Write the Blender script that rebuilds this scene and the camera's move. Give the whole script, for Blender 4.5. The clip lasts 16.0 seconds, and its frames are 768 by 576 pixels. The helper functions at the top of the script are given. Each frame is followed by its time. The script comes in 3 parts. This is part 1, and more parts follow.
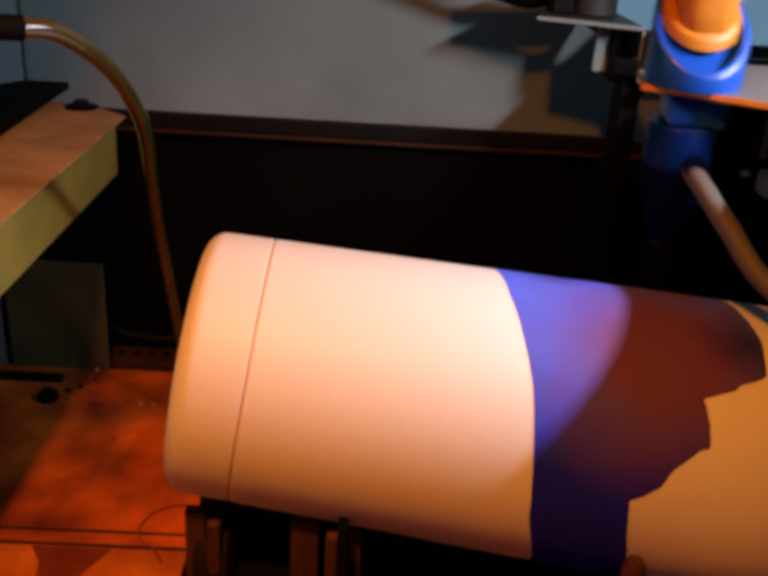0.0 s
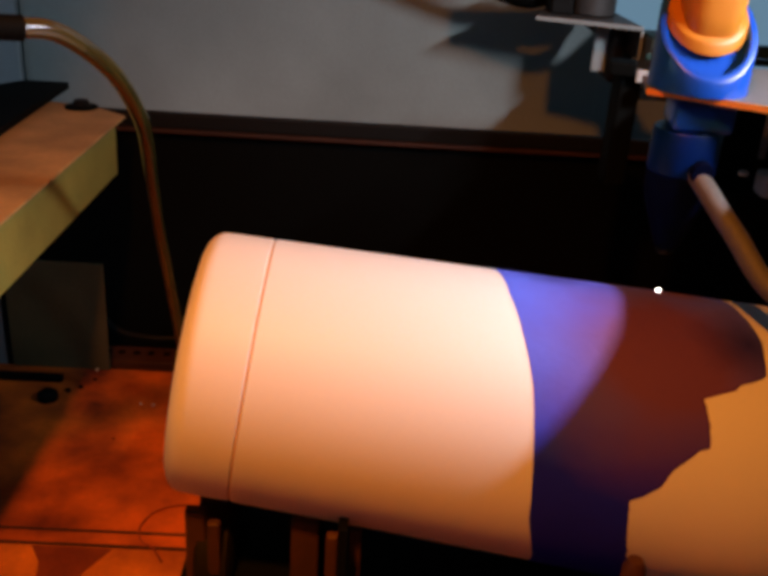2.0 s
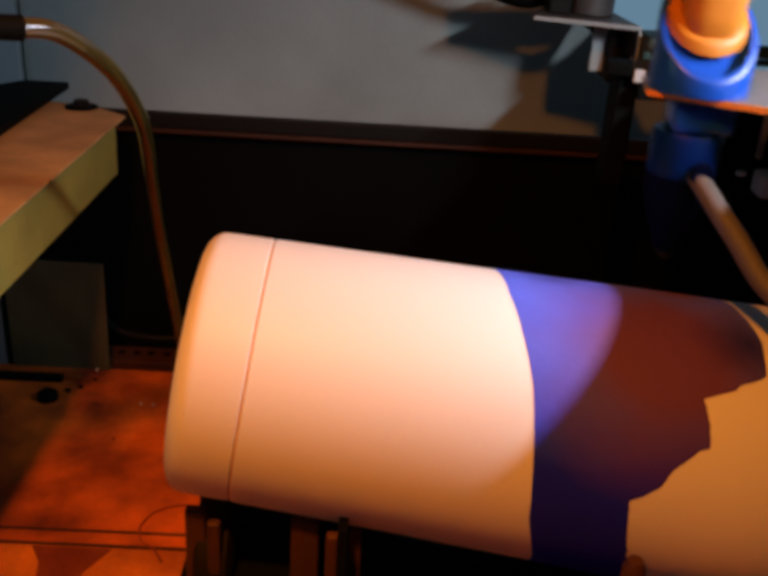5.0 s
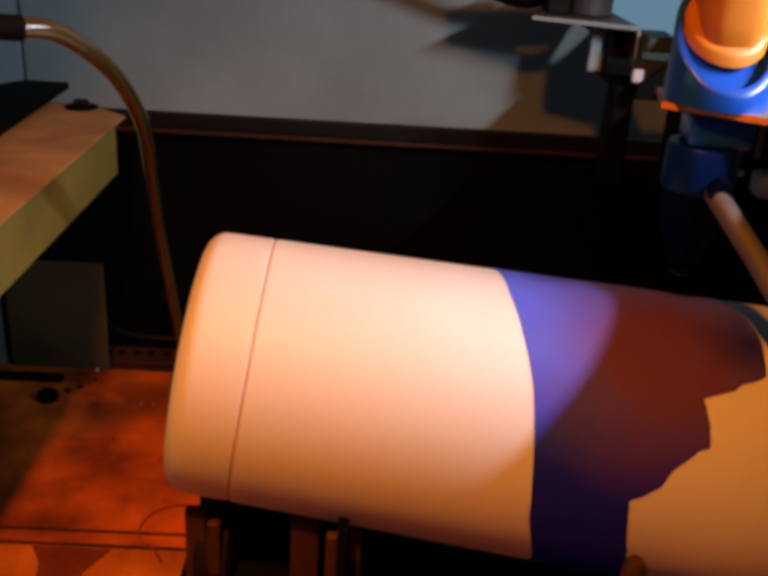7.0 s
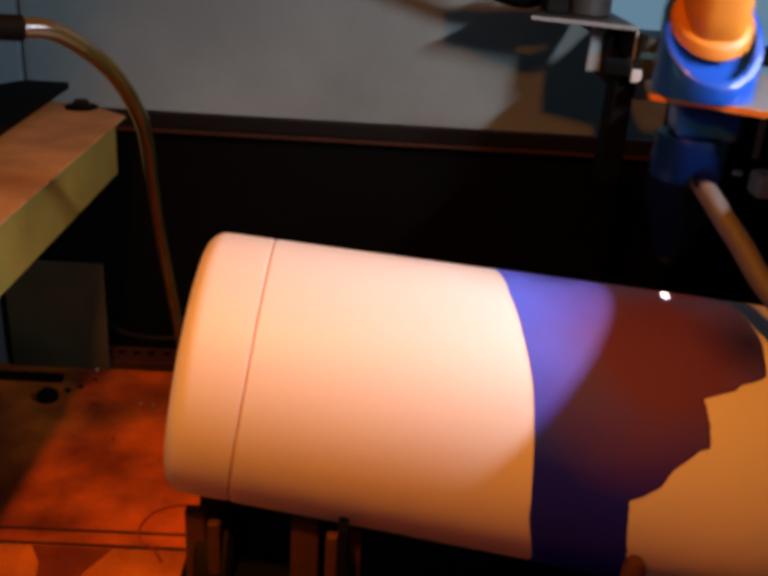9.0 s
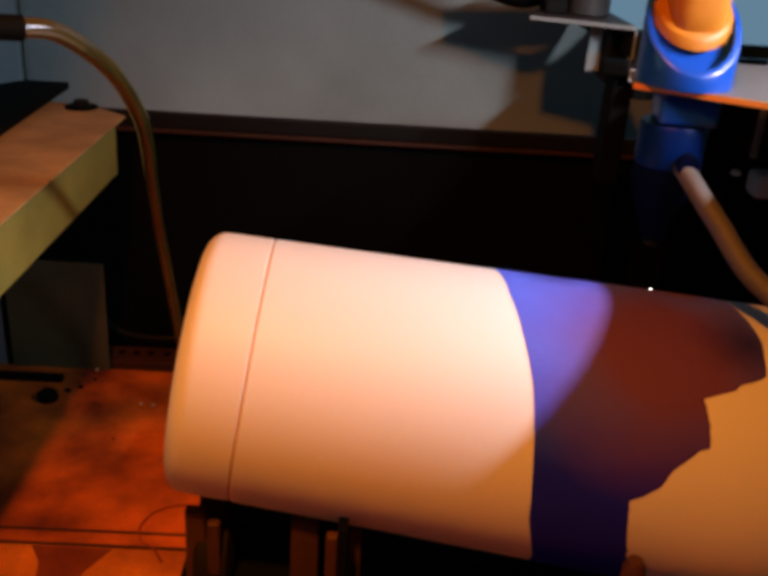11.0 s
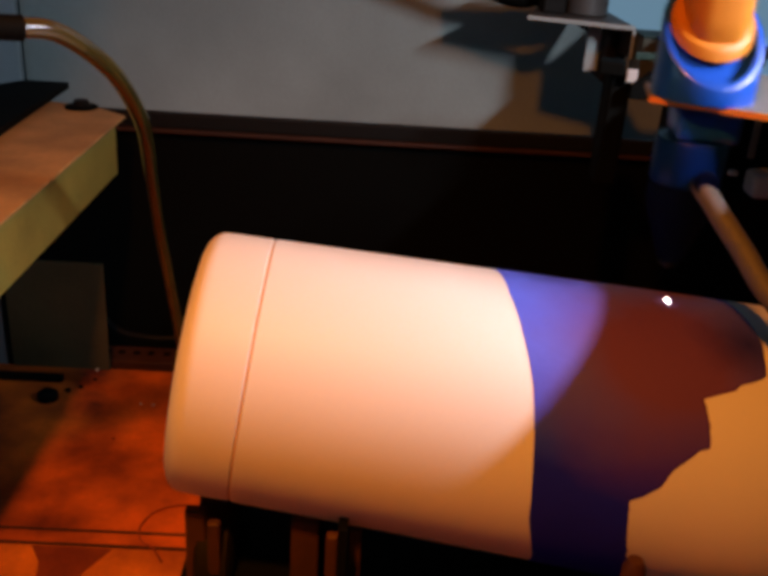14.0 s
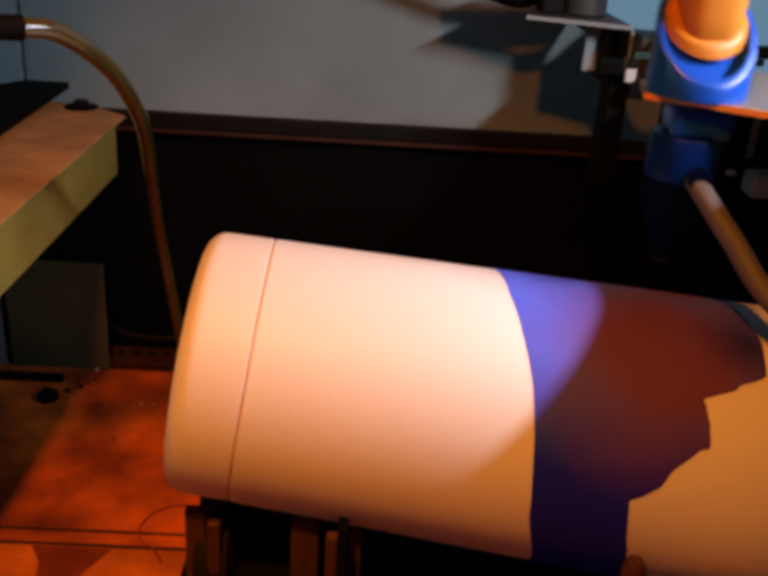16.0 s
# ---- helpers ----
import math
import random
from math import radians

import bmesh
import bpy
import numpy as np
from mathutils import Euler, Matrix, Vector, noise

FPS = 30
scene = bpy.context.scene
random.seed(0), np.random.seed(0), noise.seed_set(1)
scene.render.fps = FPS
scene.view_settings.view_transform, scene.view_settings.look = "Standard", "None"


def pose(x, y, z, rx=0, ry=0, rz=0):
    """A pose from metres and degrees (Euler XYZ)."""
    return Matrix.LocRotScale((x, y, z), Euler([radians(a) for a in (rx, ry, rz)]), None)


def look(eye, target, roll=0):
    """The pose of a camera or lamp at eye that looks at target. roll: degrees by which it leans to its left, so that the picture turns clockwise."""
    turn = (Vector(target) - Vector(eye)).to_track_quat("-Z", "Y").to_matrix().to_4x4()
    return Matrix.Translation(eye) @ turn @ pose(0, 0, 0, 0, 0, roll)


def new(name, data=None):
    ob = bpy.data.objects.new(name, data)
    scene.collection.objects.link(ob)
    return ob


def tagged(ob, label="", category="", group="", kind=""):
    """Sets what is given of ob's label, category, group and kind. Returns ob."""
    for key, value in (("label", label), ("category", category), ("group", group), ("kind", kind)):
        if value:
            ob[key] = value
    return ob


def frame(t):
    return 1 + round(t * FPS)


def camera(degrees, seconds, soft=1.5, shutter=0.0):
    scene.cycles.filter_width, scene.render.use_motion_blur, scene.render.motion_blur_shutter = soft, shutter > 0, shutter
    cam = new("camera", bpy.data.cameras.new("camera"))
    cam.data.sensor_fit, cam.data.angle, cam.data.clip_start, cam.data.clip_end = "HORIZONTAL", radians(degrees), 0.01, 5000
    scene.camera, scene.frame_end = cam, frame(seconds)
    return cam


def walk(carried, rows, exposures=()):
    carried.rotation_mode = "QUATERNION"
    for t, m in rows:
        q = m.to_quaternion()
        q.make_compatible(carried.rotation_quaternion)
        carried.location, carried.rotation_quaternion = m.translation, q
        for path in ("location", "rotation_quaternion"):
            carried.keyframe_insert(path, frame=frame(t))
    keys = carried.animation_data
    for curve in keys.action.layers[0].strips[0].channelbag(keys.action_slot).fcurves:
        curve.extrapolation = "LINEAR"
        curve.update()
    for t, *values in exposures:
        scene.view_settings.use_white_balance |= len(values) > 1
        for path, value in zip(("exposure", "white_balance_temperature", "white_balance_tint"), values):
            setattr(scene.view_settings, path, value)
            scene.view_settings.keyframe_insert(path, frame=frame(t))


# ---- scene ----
# ---- the camera: it stands still, close to the work ----
EYE = Vector((0.0, 0.0, 0.30))
AIM = EYE + Vector((0.02635, 0.90867, -0.41668))
cam = camera(44.85, 16.0, soft=4.5, shutter=0.5)
walk(cam, [(0.0, look(EYE, AIM, 3.72)), (16.0, look(EYE, AIM, 3.72))])

# ---- light: a white diode strip beside the gantry, a warm lamp over the camera, dim blue daylight, a blue fill ----
world = bpy.data.worlds.new("room_daylight")
scene.world = world
world.use_nodes = True
world.node_tree.nodes["Background"].inputs[0].default_value = (0.58, 0.66, 0.80, 1)
world.node_tree.nodes["Background"].inputs[1].default_value = 0.020


def lamp(name, at, to, size, watts, colour, spread=180):
    data = bpy.data.lights.new(name, "AREA")
    data.shape, data.size, data.energy, data.color, data.spread = "DISK", size, watts, colour, radians(spread)
    ob = new(name, data)
    ob.matrix_world = look(at, to)
    return ob


lamp("amber_lamp", (-0.052, 0.000, 0.53), (-0.020, 0.17, 0.10), 0.028, 0.465, (1.0, 0.285, 0.018), 88)
# blue fill lamp added at the left for the left wall; no window is known
lamp("left_blue_fill", (-0.95, -0.15, 0.62), (0.0, 0.30, 0.15), 0.5, 0.62, (0.42, 0.68, 1.0))

# a strip of white diodes that runs along the gantry, beyond and above it
strip_data = bpy.data.lights.new("diode_strip", "AREA")
strip_data.shape, strip_data.size, strip_data.size_y, strip_data.energy, strip_data.color = "RECTANGLE", 0.0018, 0.080, 0.50, (0.87, 0.895, 1.0)
strip_lamp = new("diode_strip", strip_data)
along, back = Vector((0.109, 1.0, 0.0)).normalized(), Vector((0.66, 0.0, 0.75))
back = (back - along * back.dot(along)).normalized()
side = along.cross(back)
strip_lamp.matrix_world = Matrix((side, along, back)).transposed().to_4x4()
strip_lamp.location = (0.1714, 0.185, 0.32)
scene.view_settings.exposure = 0.0


# ---- materials ----
def material(name, base, rough=0.5, metal=0.0, vary=0.25, grain=60.0, bump=0.15, second=None, patch=9.0, coat=0.0, shine=0.5):
    """Base colour broken by patches (wear, dirt) and fine grain, with a little relief."""
    m = bpy.data.materials.new(name)
    m.use_nodes = True
    t = m.node_tree
    n, l = t.nodes, t.links
    b = n["Principled BSDF"]
    b.inputs["Metallic"].default_value = metal
    b.inputs["Coat Weight"].default_value = coat
    b.inputs["Specular IOR Level"].default_value = shine
    co = n.new("ShaderNodeTexCoord")
    big = n.new("ShaderNodeTexNoise")
    big.inputs["Scale"].default_value, big.inputs["Detail"].default_value = patch, 6
    fine = n.new("ShaderNodeTexNoise")
    fine.inputs["Scale"].default_value, fine.inputs["Detail"].default_value = grain * 10, 4
    l.new(co.outputs["Object"], big.inputs["Vector"])
    l.new(co.outputs["Object"], fine.inputs["Vector"])
    ramp = n.new("ShaderNodeMapRange")
    ramp.inputs[1].default_value, ramp.inputs[2].default_value = 0.35, 0.68
    l.new(big.outputs["Fac"], ramp.inputs[0])
    mix = n.new("ShaderNodeMix")
    mix.data_type = "RGBA"
    dark = second or tuple(c * (1 - vary) for c in base)
    mix.inputs[6].default_value, mix.inputs[7].default_value = (*base, 1), (*dark, 1)
    l.new(ramp.outputs[0], mix.inputs[0])
    mix2 = n.new("ShaderNodeMix")
    mix2.data_type, mix2.blend_type = "RGBA", "MULTIPLY"
    mix2.inputs[0].default_value = vary
    l.new(mix.outputs[2], mix2.inputs[6])
    l.new(fine.outputs["Fac"], mix2.inputs[7])
    l.new(mix2.outputs[2], b.inputs["Base Color"])
    rr = n.new("ShaderNodeMapRange")
    rr.inputs[3].default_value, rr.inputs[4].default_value = max(rough - 0.08, 0.03), min(rough + 0.12, 1)
    l.new(big.outputs["Fac"], rr.inputs[0])
    l.new(rr.outputs[0], b.inputs["Roughness"])
    if bump:
        bp = n.new("ShaderNodeBump")
        bp.inputs["Strength"].default_value, bp.inputs["Distance"].default_value = bump, 0.0005
        l.new(fine.outputs["Fac"], bp.inputs["Height"])
        l.new(bp.outputs[0], b.inputs["Normal"])
    return m


M_WHITE = material("white_powder_coat", (0.80, 0.78, 0.75), 0.50, vary=0.04, grain=120, bump=0.05)
M_GROOVE = material("groove_shade", (0.66, 0.42, 0.24), 0.6, vary=0.1)
M_TAPE = material("blue_violet_tape", (0.013, 0.020, 0.62), 0.6, vary=0.18, grain=40, bump=0.25, patch=40, shine=0.15)


def lightened(m, colour, low, high):
    """A paler colour higher up, with a ragged border, between two heights: light put into the colour."""
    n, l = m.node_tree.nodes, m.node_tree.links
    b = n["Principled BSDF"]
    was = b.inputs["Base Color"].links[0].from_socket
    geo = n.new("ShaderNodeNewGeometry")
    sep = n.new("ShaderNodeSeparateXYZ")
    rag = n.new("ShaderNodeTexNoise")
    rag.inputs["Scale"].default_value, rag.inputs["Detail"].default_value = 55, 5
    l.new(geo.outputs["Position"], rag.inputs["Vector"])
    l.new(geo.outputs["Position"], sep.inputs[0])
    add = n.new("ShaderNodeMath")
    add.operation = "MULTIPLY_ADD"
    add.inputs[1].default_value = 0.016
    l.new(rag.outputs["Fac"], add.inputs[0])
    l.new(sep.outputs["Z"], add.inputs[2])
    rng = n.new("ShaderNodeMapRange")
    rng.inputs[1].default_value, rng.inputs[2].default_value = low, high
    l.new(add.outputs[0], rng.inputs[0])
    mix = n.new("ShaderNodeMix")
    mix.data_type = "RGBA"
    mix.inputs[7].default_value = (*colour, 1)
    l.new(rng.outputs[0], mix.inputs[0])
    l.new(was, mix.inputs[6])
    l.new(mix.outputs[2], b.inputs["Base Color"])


# the tape's lit top and darker flank, put into its colour by height
lightened(M_TAPE, (0.095, 0.145, 0.80), 0.180, 0.209)


def blotched(m, colour, at, outer, inner):
    """A patch of another colour on the tape round a point, with ragged borders."""
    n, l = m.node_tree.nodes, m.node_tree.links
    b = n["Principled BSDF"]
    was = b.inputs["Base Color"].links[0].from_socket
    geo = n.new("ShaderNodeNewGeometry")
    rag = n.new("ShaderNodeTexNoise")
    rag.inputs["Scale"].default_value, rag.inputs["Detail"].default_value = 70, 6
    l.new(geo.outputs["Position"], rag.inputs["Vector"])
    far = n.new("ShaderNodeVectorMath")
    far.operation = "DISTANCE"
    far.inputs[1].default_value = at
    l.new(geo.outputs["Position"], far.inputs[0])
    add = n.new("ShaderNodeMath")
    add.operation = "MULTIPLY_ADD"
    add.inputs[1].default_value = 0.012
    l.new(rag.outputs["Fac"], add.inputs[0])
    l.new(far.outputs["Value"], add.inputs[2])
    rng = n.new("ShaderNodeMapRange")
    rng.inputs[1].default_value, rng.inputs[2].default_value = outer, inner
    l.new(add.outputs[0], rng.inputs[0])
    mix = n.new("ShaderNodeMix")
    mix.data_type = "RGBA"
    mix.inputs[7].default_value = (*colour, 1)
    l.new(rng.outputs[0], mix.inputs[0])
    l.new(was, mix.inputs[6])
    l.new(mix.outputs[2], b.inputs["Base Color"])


# reddish violet patch on the upper tape, dark patch at its top
blotched(M_TAPE, (0.135, 0.048, 0.15), (0.077, 0.202, 0.193), 0.046, 0.020)
blotched(M_TAPE, (0.030, 0.022, 0.12), (0.052, 0.238, 0.2045), 0.022, 0.009)
# the nozzle's shadow, put into the colour as a fixed dark spot
blotched(M_TAPE, (0.010, 0.009, 0.11), (0.0985, 0.2070, 0.1950), 0.0210, 0.0040)
# brown scorch where the laser works
blotched(M_TAPE, (0.150, 0.052, 0.014), (0.0885, 0.2330, 0.1990), 0.0170, 0.0080)
M_BLUE = material("blue_anodised", (0.004, 0.070, 0.48), 0.30, vary=0.15, grain=80, bump=0.05, coat=0.4)
# darker blues for collar and nozzle: the shade lower down, put into the colours
M_NAVY = material("shaded_blue_anodised", (0.0006, 0.018, 0.16), 0.35, vary=0.2, shine=0.15)
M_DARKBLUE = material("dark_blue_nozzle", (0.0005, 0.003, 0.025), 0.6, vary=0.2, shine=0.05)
M_ORANGE = material("orange_plastic", (0.58, 0.20, 0.013), 0.42, vary=0.08, bump=0.05)
M_STEEL = material("brushed_plate", (0.20, 0.18, 0.17), 0.45, metal=0.2, vary=0.2)
M_LITEDGE = material("amber_lit_edge", (0.95, 0.36, 0.06), 0.4, vary=0.15)
M_PALE = material("white_sheet_metal", (0.55, 0.65, 0.66), 0.45, vary=0.15)
M_DULLGREY = material("dull_grey_metal", (0.16, 0.165, 0.165), 0.5, metal=0.3, vary=0.3, patch=50)
M_BLACK = material("black_enamel", (0.0026, 0.0033, 0.0027), 0.7, vary=0.3, bump=0.1, shine=0.1)
M_CHAR = material("charcoal_edge", (0.010, 0.010, 0.009), 0.6, vary=0.3, shine=0.25)
M_WALL = material("grey_housing_paint", (0.60, 0.74, 0.73), 0.6, vary=0.22, patch=14)
M_WALLBLUE = material("bluish_housing_paint", (0.56, 0.70, 0.76), 0.6, vary=0.14, patch=14)
M_CREAM = material("cream_machine_paint", (0.60, 0.46, 0.095), 0.45, vary=0.3, patch=30)
# worn cream of the rail top, with the amber light put into its colour
M_TOP = material("worn_cream_amber_lit", (0.84, 0.50, 0.17), 0.5, vary=0.38, patch=38)
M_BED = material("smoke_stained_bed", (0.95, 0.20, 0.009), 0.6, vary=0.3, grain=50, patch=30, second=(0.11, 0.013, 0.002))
M_BEDFRONT = material("smoked_front_plate", (0.95, 0.28, 0.014), 0.6, vary=0.3, grain=50, patch=34, second=(0.30, 0.055, 0.006))
M_HOSE = material("amber_hose", (0.105, 0.075, 0.016), 0.18, vary=0.4, bump=0.03, coat=0.4, shine=0.9, patch=60)
M_TUBE = material("tan_air_tube", (0.14, 0.125, 0.115), 0.6, vary=0.25)
M_RUBBER = material("brown_rubber", (0.012, 0.006, 0.004), 0.7, vary=0.35, shine=0.2)
M_RUST = material("rusty_brown", (0.075, 0.022, 0.009), 0.6, vary=0.4, patch=60)
M_POST = material("dark_rusty_post", (0.085, 0.027, 0.008), 0.6, vary=0.4, patch=60)
M_SHEET = material("dusty_sheet", (0.085, 0.080, 0.032), 0.65, vary=0.4, patch=30)
M_PINK = material("pale_clamp", (0.62, 0.58, 0.55), 0.5, vary=0.15)
M_GREEN = material("green_board", (0.012, 0.05, 0.036), 0.5)
M_CASE = material("grey_green_case", (0.10, 0.115, 0.085), 0.5, vary=0.2)
M_CHROME = material("chrome", (0.7, 0.72, 0.75), 0.15, metal=1.0, vary=0.1)


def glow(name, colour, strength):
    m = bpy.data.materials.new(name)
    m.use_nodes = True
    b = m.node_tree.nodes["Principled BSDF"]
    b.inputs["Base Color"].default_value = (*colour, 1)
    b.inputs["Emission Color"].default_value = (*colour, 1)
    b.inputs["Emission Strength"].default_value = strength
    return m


M_SPARK = glow("laser_spark", (1.0, 0.95, 0.85), 14.0)


# ---- mesh helpers ----
def part(name, bm, mat, parent=None, label="", smooth=False):
    me = bpy.data.meshes.new(name)
    bmesh.ops.recalc_face_normals(bm, faces=bm.faces[:])
    bm.to_mesh(me)
    bm.free()
    me.materials.append(mat)
    if smooth:
        for p in me.polygons:
            p.use_smooth = True
        me.set_sharp_from_angle(angle=radians(38))
    ob = new(name, me)
    if parent is not None:
        ob.parent = parent
    if label:
        ob["label"] = label
    return ob


def thing(name, at, label, category, group="", kind=""):
    ob = new(name)
    ob.location = at
    ob.empty_display_size = 0.01
    return tagged(ob, label, category, group, kind)


def box(x0, x1, y0, y1, z0, z1, bevel=0.0, bm=None, segments=2):
    own = bm is None
    bm = bm or bmesh.new()
    vs = bmesh.ops.create_cube(bm, size=1.0)["verts"]
    for v in vs:
        v.co = Vector(((x0 + x1) / 2 + v.co.x * (x1 - x0), (y0 + y1) / 2 + v.co.y * (y1 - y0), (z0 + z1) / 2 + v.co.z * (z1 - z0)))
    if bevel:
        es = list({e for v in vs for e in v.link_edges})
        bmesh.ops.bevel(bm, geom=es, offset=bevel, segments=segments, profile=0.5, affect="EDGES")
    return bm


def prism(points, z0, z1, bevel=0.0):
    """A flat plate with the outline points (x, y), between two heights."""
    bm = bmesh.new()
    lo = [bm.verts.new((x, y, z0)) for x, y in points]
    hi = [bm.verts.new((x, y, z1)) for x, y in points]
    bm.faces.new(lo)
    bm.faces.new(hi)
    for i in range(len(points)):
        j = (i + 1) % len(points)
        bm.faces.new((lo[i], lo[j], hi[j], hi[i]))
    if bevel:
        bmesh.ops.bevel(bm, geom=bm.edges[:], offset=bevel, segments=2, profile=0.5, affect="EDGES")
    return bm


def turned(profile, axis="z", at=(0, 0, 0), n=40, caps=True, bm=None):
    """A body of revolution: profile of (radius, height) about an axis."""
    bm = bm or bmesh.new()
    rings = []
    for r, h in profile:
        ring = []
        for i in range(n):
            a = 2 * math.pi * i / n
            c, s = r * math.cos(a), r * math.sin(a)
            p = {"z": (c, s, h), "x": (h, c, s), "y": (c, h, s)}[axis]
            ring.append(bm.verts.new(Vector(p) + Vector(at)))
        rings.append(ring)
    for a, b in zip(rings, rings[1:]):
        for i in range(n):
            j = (i + 1) % n
            bm.faces.new((a[i], a[j], b[j], b[i]))
    if caps:
        bm.faces.new(rings[0])
        bm.faces.new(rings[-1])
    return bm


def spline(points, steps=10):
    """A smooth line through points (Catmull-Rom)."""
    p = [Vector(q) for q in points]
    p = [2 * p[0] - p[1]] + p + [2 * p[-1] - p[-2]]
    out = []
    for i in range(1, len(p) - 2):
        for k in range(steps):
            u = k / steps
            a, b, c, d = p[i - 1:i + 3]
            out.append(0.5 * (2 * b + (c - a) * u + (2 * a - 5 * b + 4 * c - d) * u * u + (3 * b - a - 3 * c + d) * u ** 3))
    return out + [p[-2]]


def pipe(points, radius, n=14, steps=10):
    line = spline(points, steps)
    bm = bmesh.new()
    side, rings = None, []
    for i, p in enumerate(line):
        d = (line[min(i + 1, len(line) - 1)] - line[max(i - 1, 0)]).normalized()
        side = d.orthogonal().normalized() if side is None else (side - d * side.dot(d)).normalized()
        up = d.cross(side)
        rings.append([bm.verts.new(p + radius * (math.cos(6.28318 * k / n) * side + math.sin(6.28318 * k / n) * up)) for k in range(n)])
    for a, b in zip(rings, rings[1:]):
        for i in range(n):
            bm.faces.new((a[i], a[(i + 1) % n], b[(i + 1) % n], b[i]))
    bm.faces.new(rings[0])
    bm.faces.new(rings[-1])
    return bm


# ---- the machine: bed, back panel, housing ----
BED = 0.07
bed = part("bed", box(-0.21, 0.34, 0.2666, 0.392, BED - 0.012, BED, 0.0006), M_BED)
tagged(bed, "smoke-stained flat bed of the engraving machine", "machine bed", kind="structure")
part("front_plate", box(-0.21, 0.34, 0.02, 0.2656, BED - 0.012, BED, 0.0006), M_BEDFRONT, bed, "paler front plate")
for y, x1 in ((0.2737, -0.045),):
    part("slot", box(-0.20, x1, y - 0.0006, y + 0.0006, BED - 0.0005, BED + 0.0003), M_RUST, bed, "dark scored line")
part("slot", box(-0.20, -0.050, 0.2655, 0.2667, BED - 0.0005, BED + 0.0003), M_RUST, bed, "dark scored line")
# darker brown for a patch on the front plate and for the cord
M_BROWN = material("dark_orange_brown", (0.22, 0.036, 0.004), 0.6, vary=0.4, grain=50, patch=45, second=(0.42, 0.085, 0.009))
part("dark_patch", prism([(-0.1122, 0.2646), (-0.0835, 0.2646), (-0.0915, 0.2500), (-0.0985, 0.2400), (-0.1040, 0.2400), (-0.1070, 0.2560)], BED - 0.001, BED + 0.0002), M_BROWN, bed, "darker brown patch")

panel = thing("back_panel", (0, 0.44, 0), "black enamelled back panel with a folded top edge", "panel", kind="structure")
for nm, bm, mt, lb in (
    ("sheet", box(-0.32, 0.44, 0.002, 0.006, 0.04, 0.1752), M_BLACK, ""),
    ("top_rail", box(-0.32, 0.44, -0.002, 0.003, 0.1774, 0.1845, 0.0006), M_CHAR, "charcoal top rail"),
    ("lip", box(-0.32, 0.44, -0.004, 0.004, 0.1753, 0.1772, 0.0004), M_RUST, "rust-brown lip"),
):
    part(nm, bm, mt, panel, lb)

wall = part("wall_back", box(-0.191, 0.1255, 0.52, 0.53, -0.2, 0.62), M_WALL)
tagged(wall, "plain grey painted housing wall", "wall", kind="structure")
wall_l = part("wall_left", box(-0.60, -0.193, 0.516, 0.53, -0.2, 0.62), M_WALLBLUE)
tagged(wall_l, "bluish grey painted housing wall beside a corner", "wall", kind="structure")
wall_r = part("wall_right", prism([(0.1255, -0.2), (0.60, -0.2), (0.60, 0.196), (0.152, 0.200), (0.1465, 0.2235), (0.1255, 0.2265)], 0.0, 0.010), M_WALL)
wall_r.rotation_euler, wall_r.location = (radians(90), 0, 0), (0, 0.53, 0)
tagged(wall_r, "low grey wall under an opening to daylight", "wall", kind="structure")
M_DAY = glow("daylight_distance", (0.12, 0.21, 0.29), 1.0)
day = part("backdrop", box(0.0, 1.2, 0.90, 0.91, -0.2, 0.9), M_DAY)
tagged(day, "pale blue daylight beyond the opening", "backdrop", kind="structure")
under = part("floor", box(-0.7, 0.7, -0.3, 0.52, -0.21, -0.2), M_BLACK)
tagged(under, "black floor under the machine", "floor", kind="structure")

# unseen board added to cut the amber lamp off the outer rail top
lid = part("lamp_cutoff", box(-0.40, -0.0930, -0.30, 0.515, 0.400, 0.404, 0.001), M_CHAR)
tagged(lid, "unseen dark board that cuts the amber light off the side rail", "lid", kind="structure")

# ---- the tumbler: its axis falls to its mouth ----
AXIS = Vector((0.9910053, 0.0039025, -0.1337657)).normalized()
SEAM = Vector((-0.02749, 0.21985, 0.17320))
E_UP = (Vector((0, 0, 1)) - AXIS * AXIS.z).normalized()
E_FRONT = AXIS.cross(E_UP)
R0, TAPER = 0.0355, 0.0404


def on_tumbler(s, angle, lift=0.0):
    """A point on the tumbler: along the axis from the base seam, and round it from the top towards the front."""
    a = radians(angle)
    return SEAM + AXIS * s + (R0 + TAPER * s + lift) * (math.cos(a) * E_UP + math.sin(a) * E_FRONT)


def tumbler_ring(bm, s, r, n):
    return [bm.verts.new(SEAM + AXIS * s + r * (math.cos(6.283185 * i / n) * E_UP + math.sin(6.283185 * i / n) * E_FRONT)) for i in range(n)]


def shell(profile, n=96, cap0=True, cap1=True):
    bm = bmesh.new()
    rings = [tumbler_ring(bm, s, r, n) for s, r in profile]
    for a, b in zip(rings, rings[1:]):
        for i in range(n):
            bm.faces.new((a[i], a[(i + 1) % n], b[(i + 1) % n], b[i]))
    if cap0:
        bm.faces.new(rings[0])
    if cap1:
        bm.faces.new(rings[-1])
    return bm


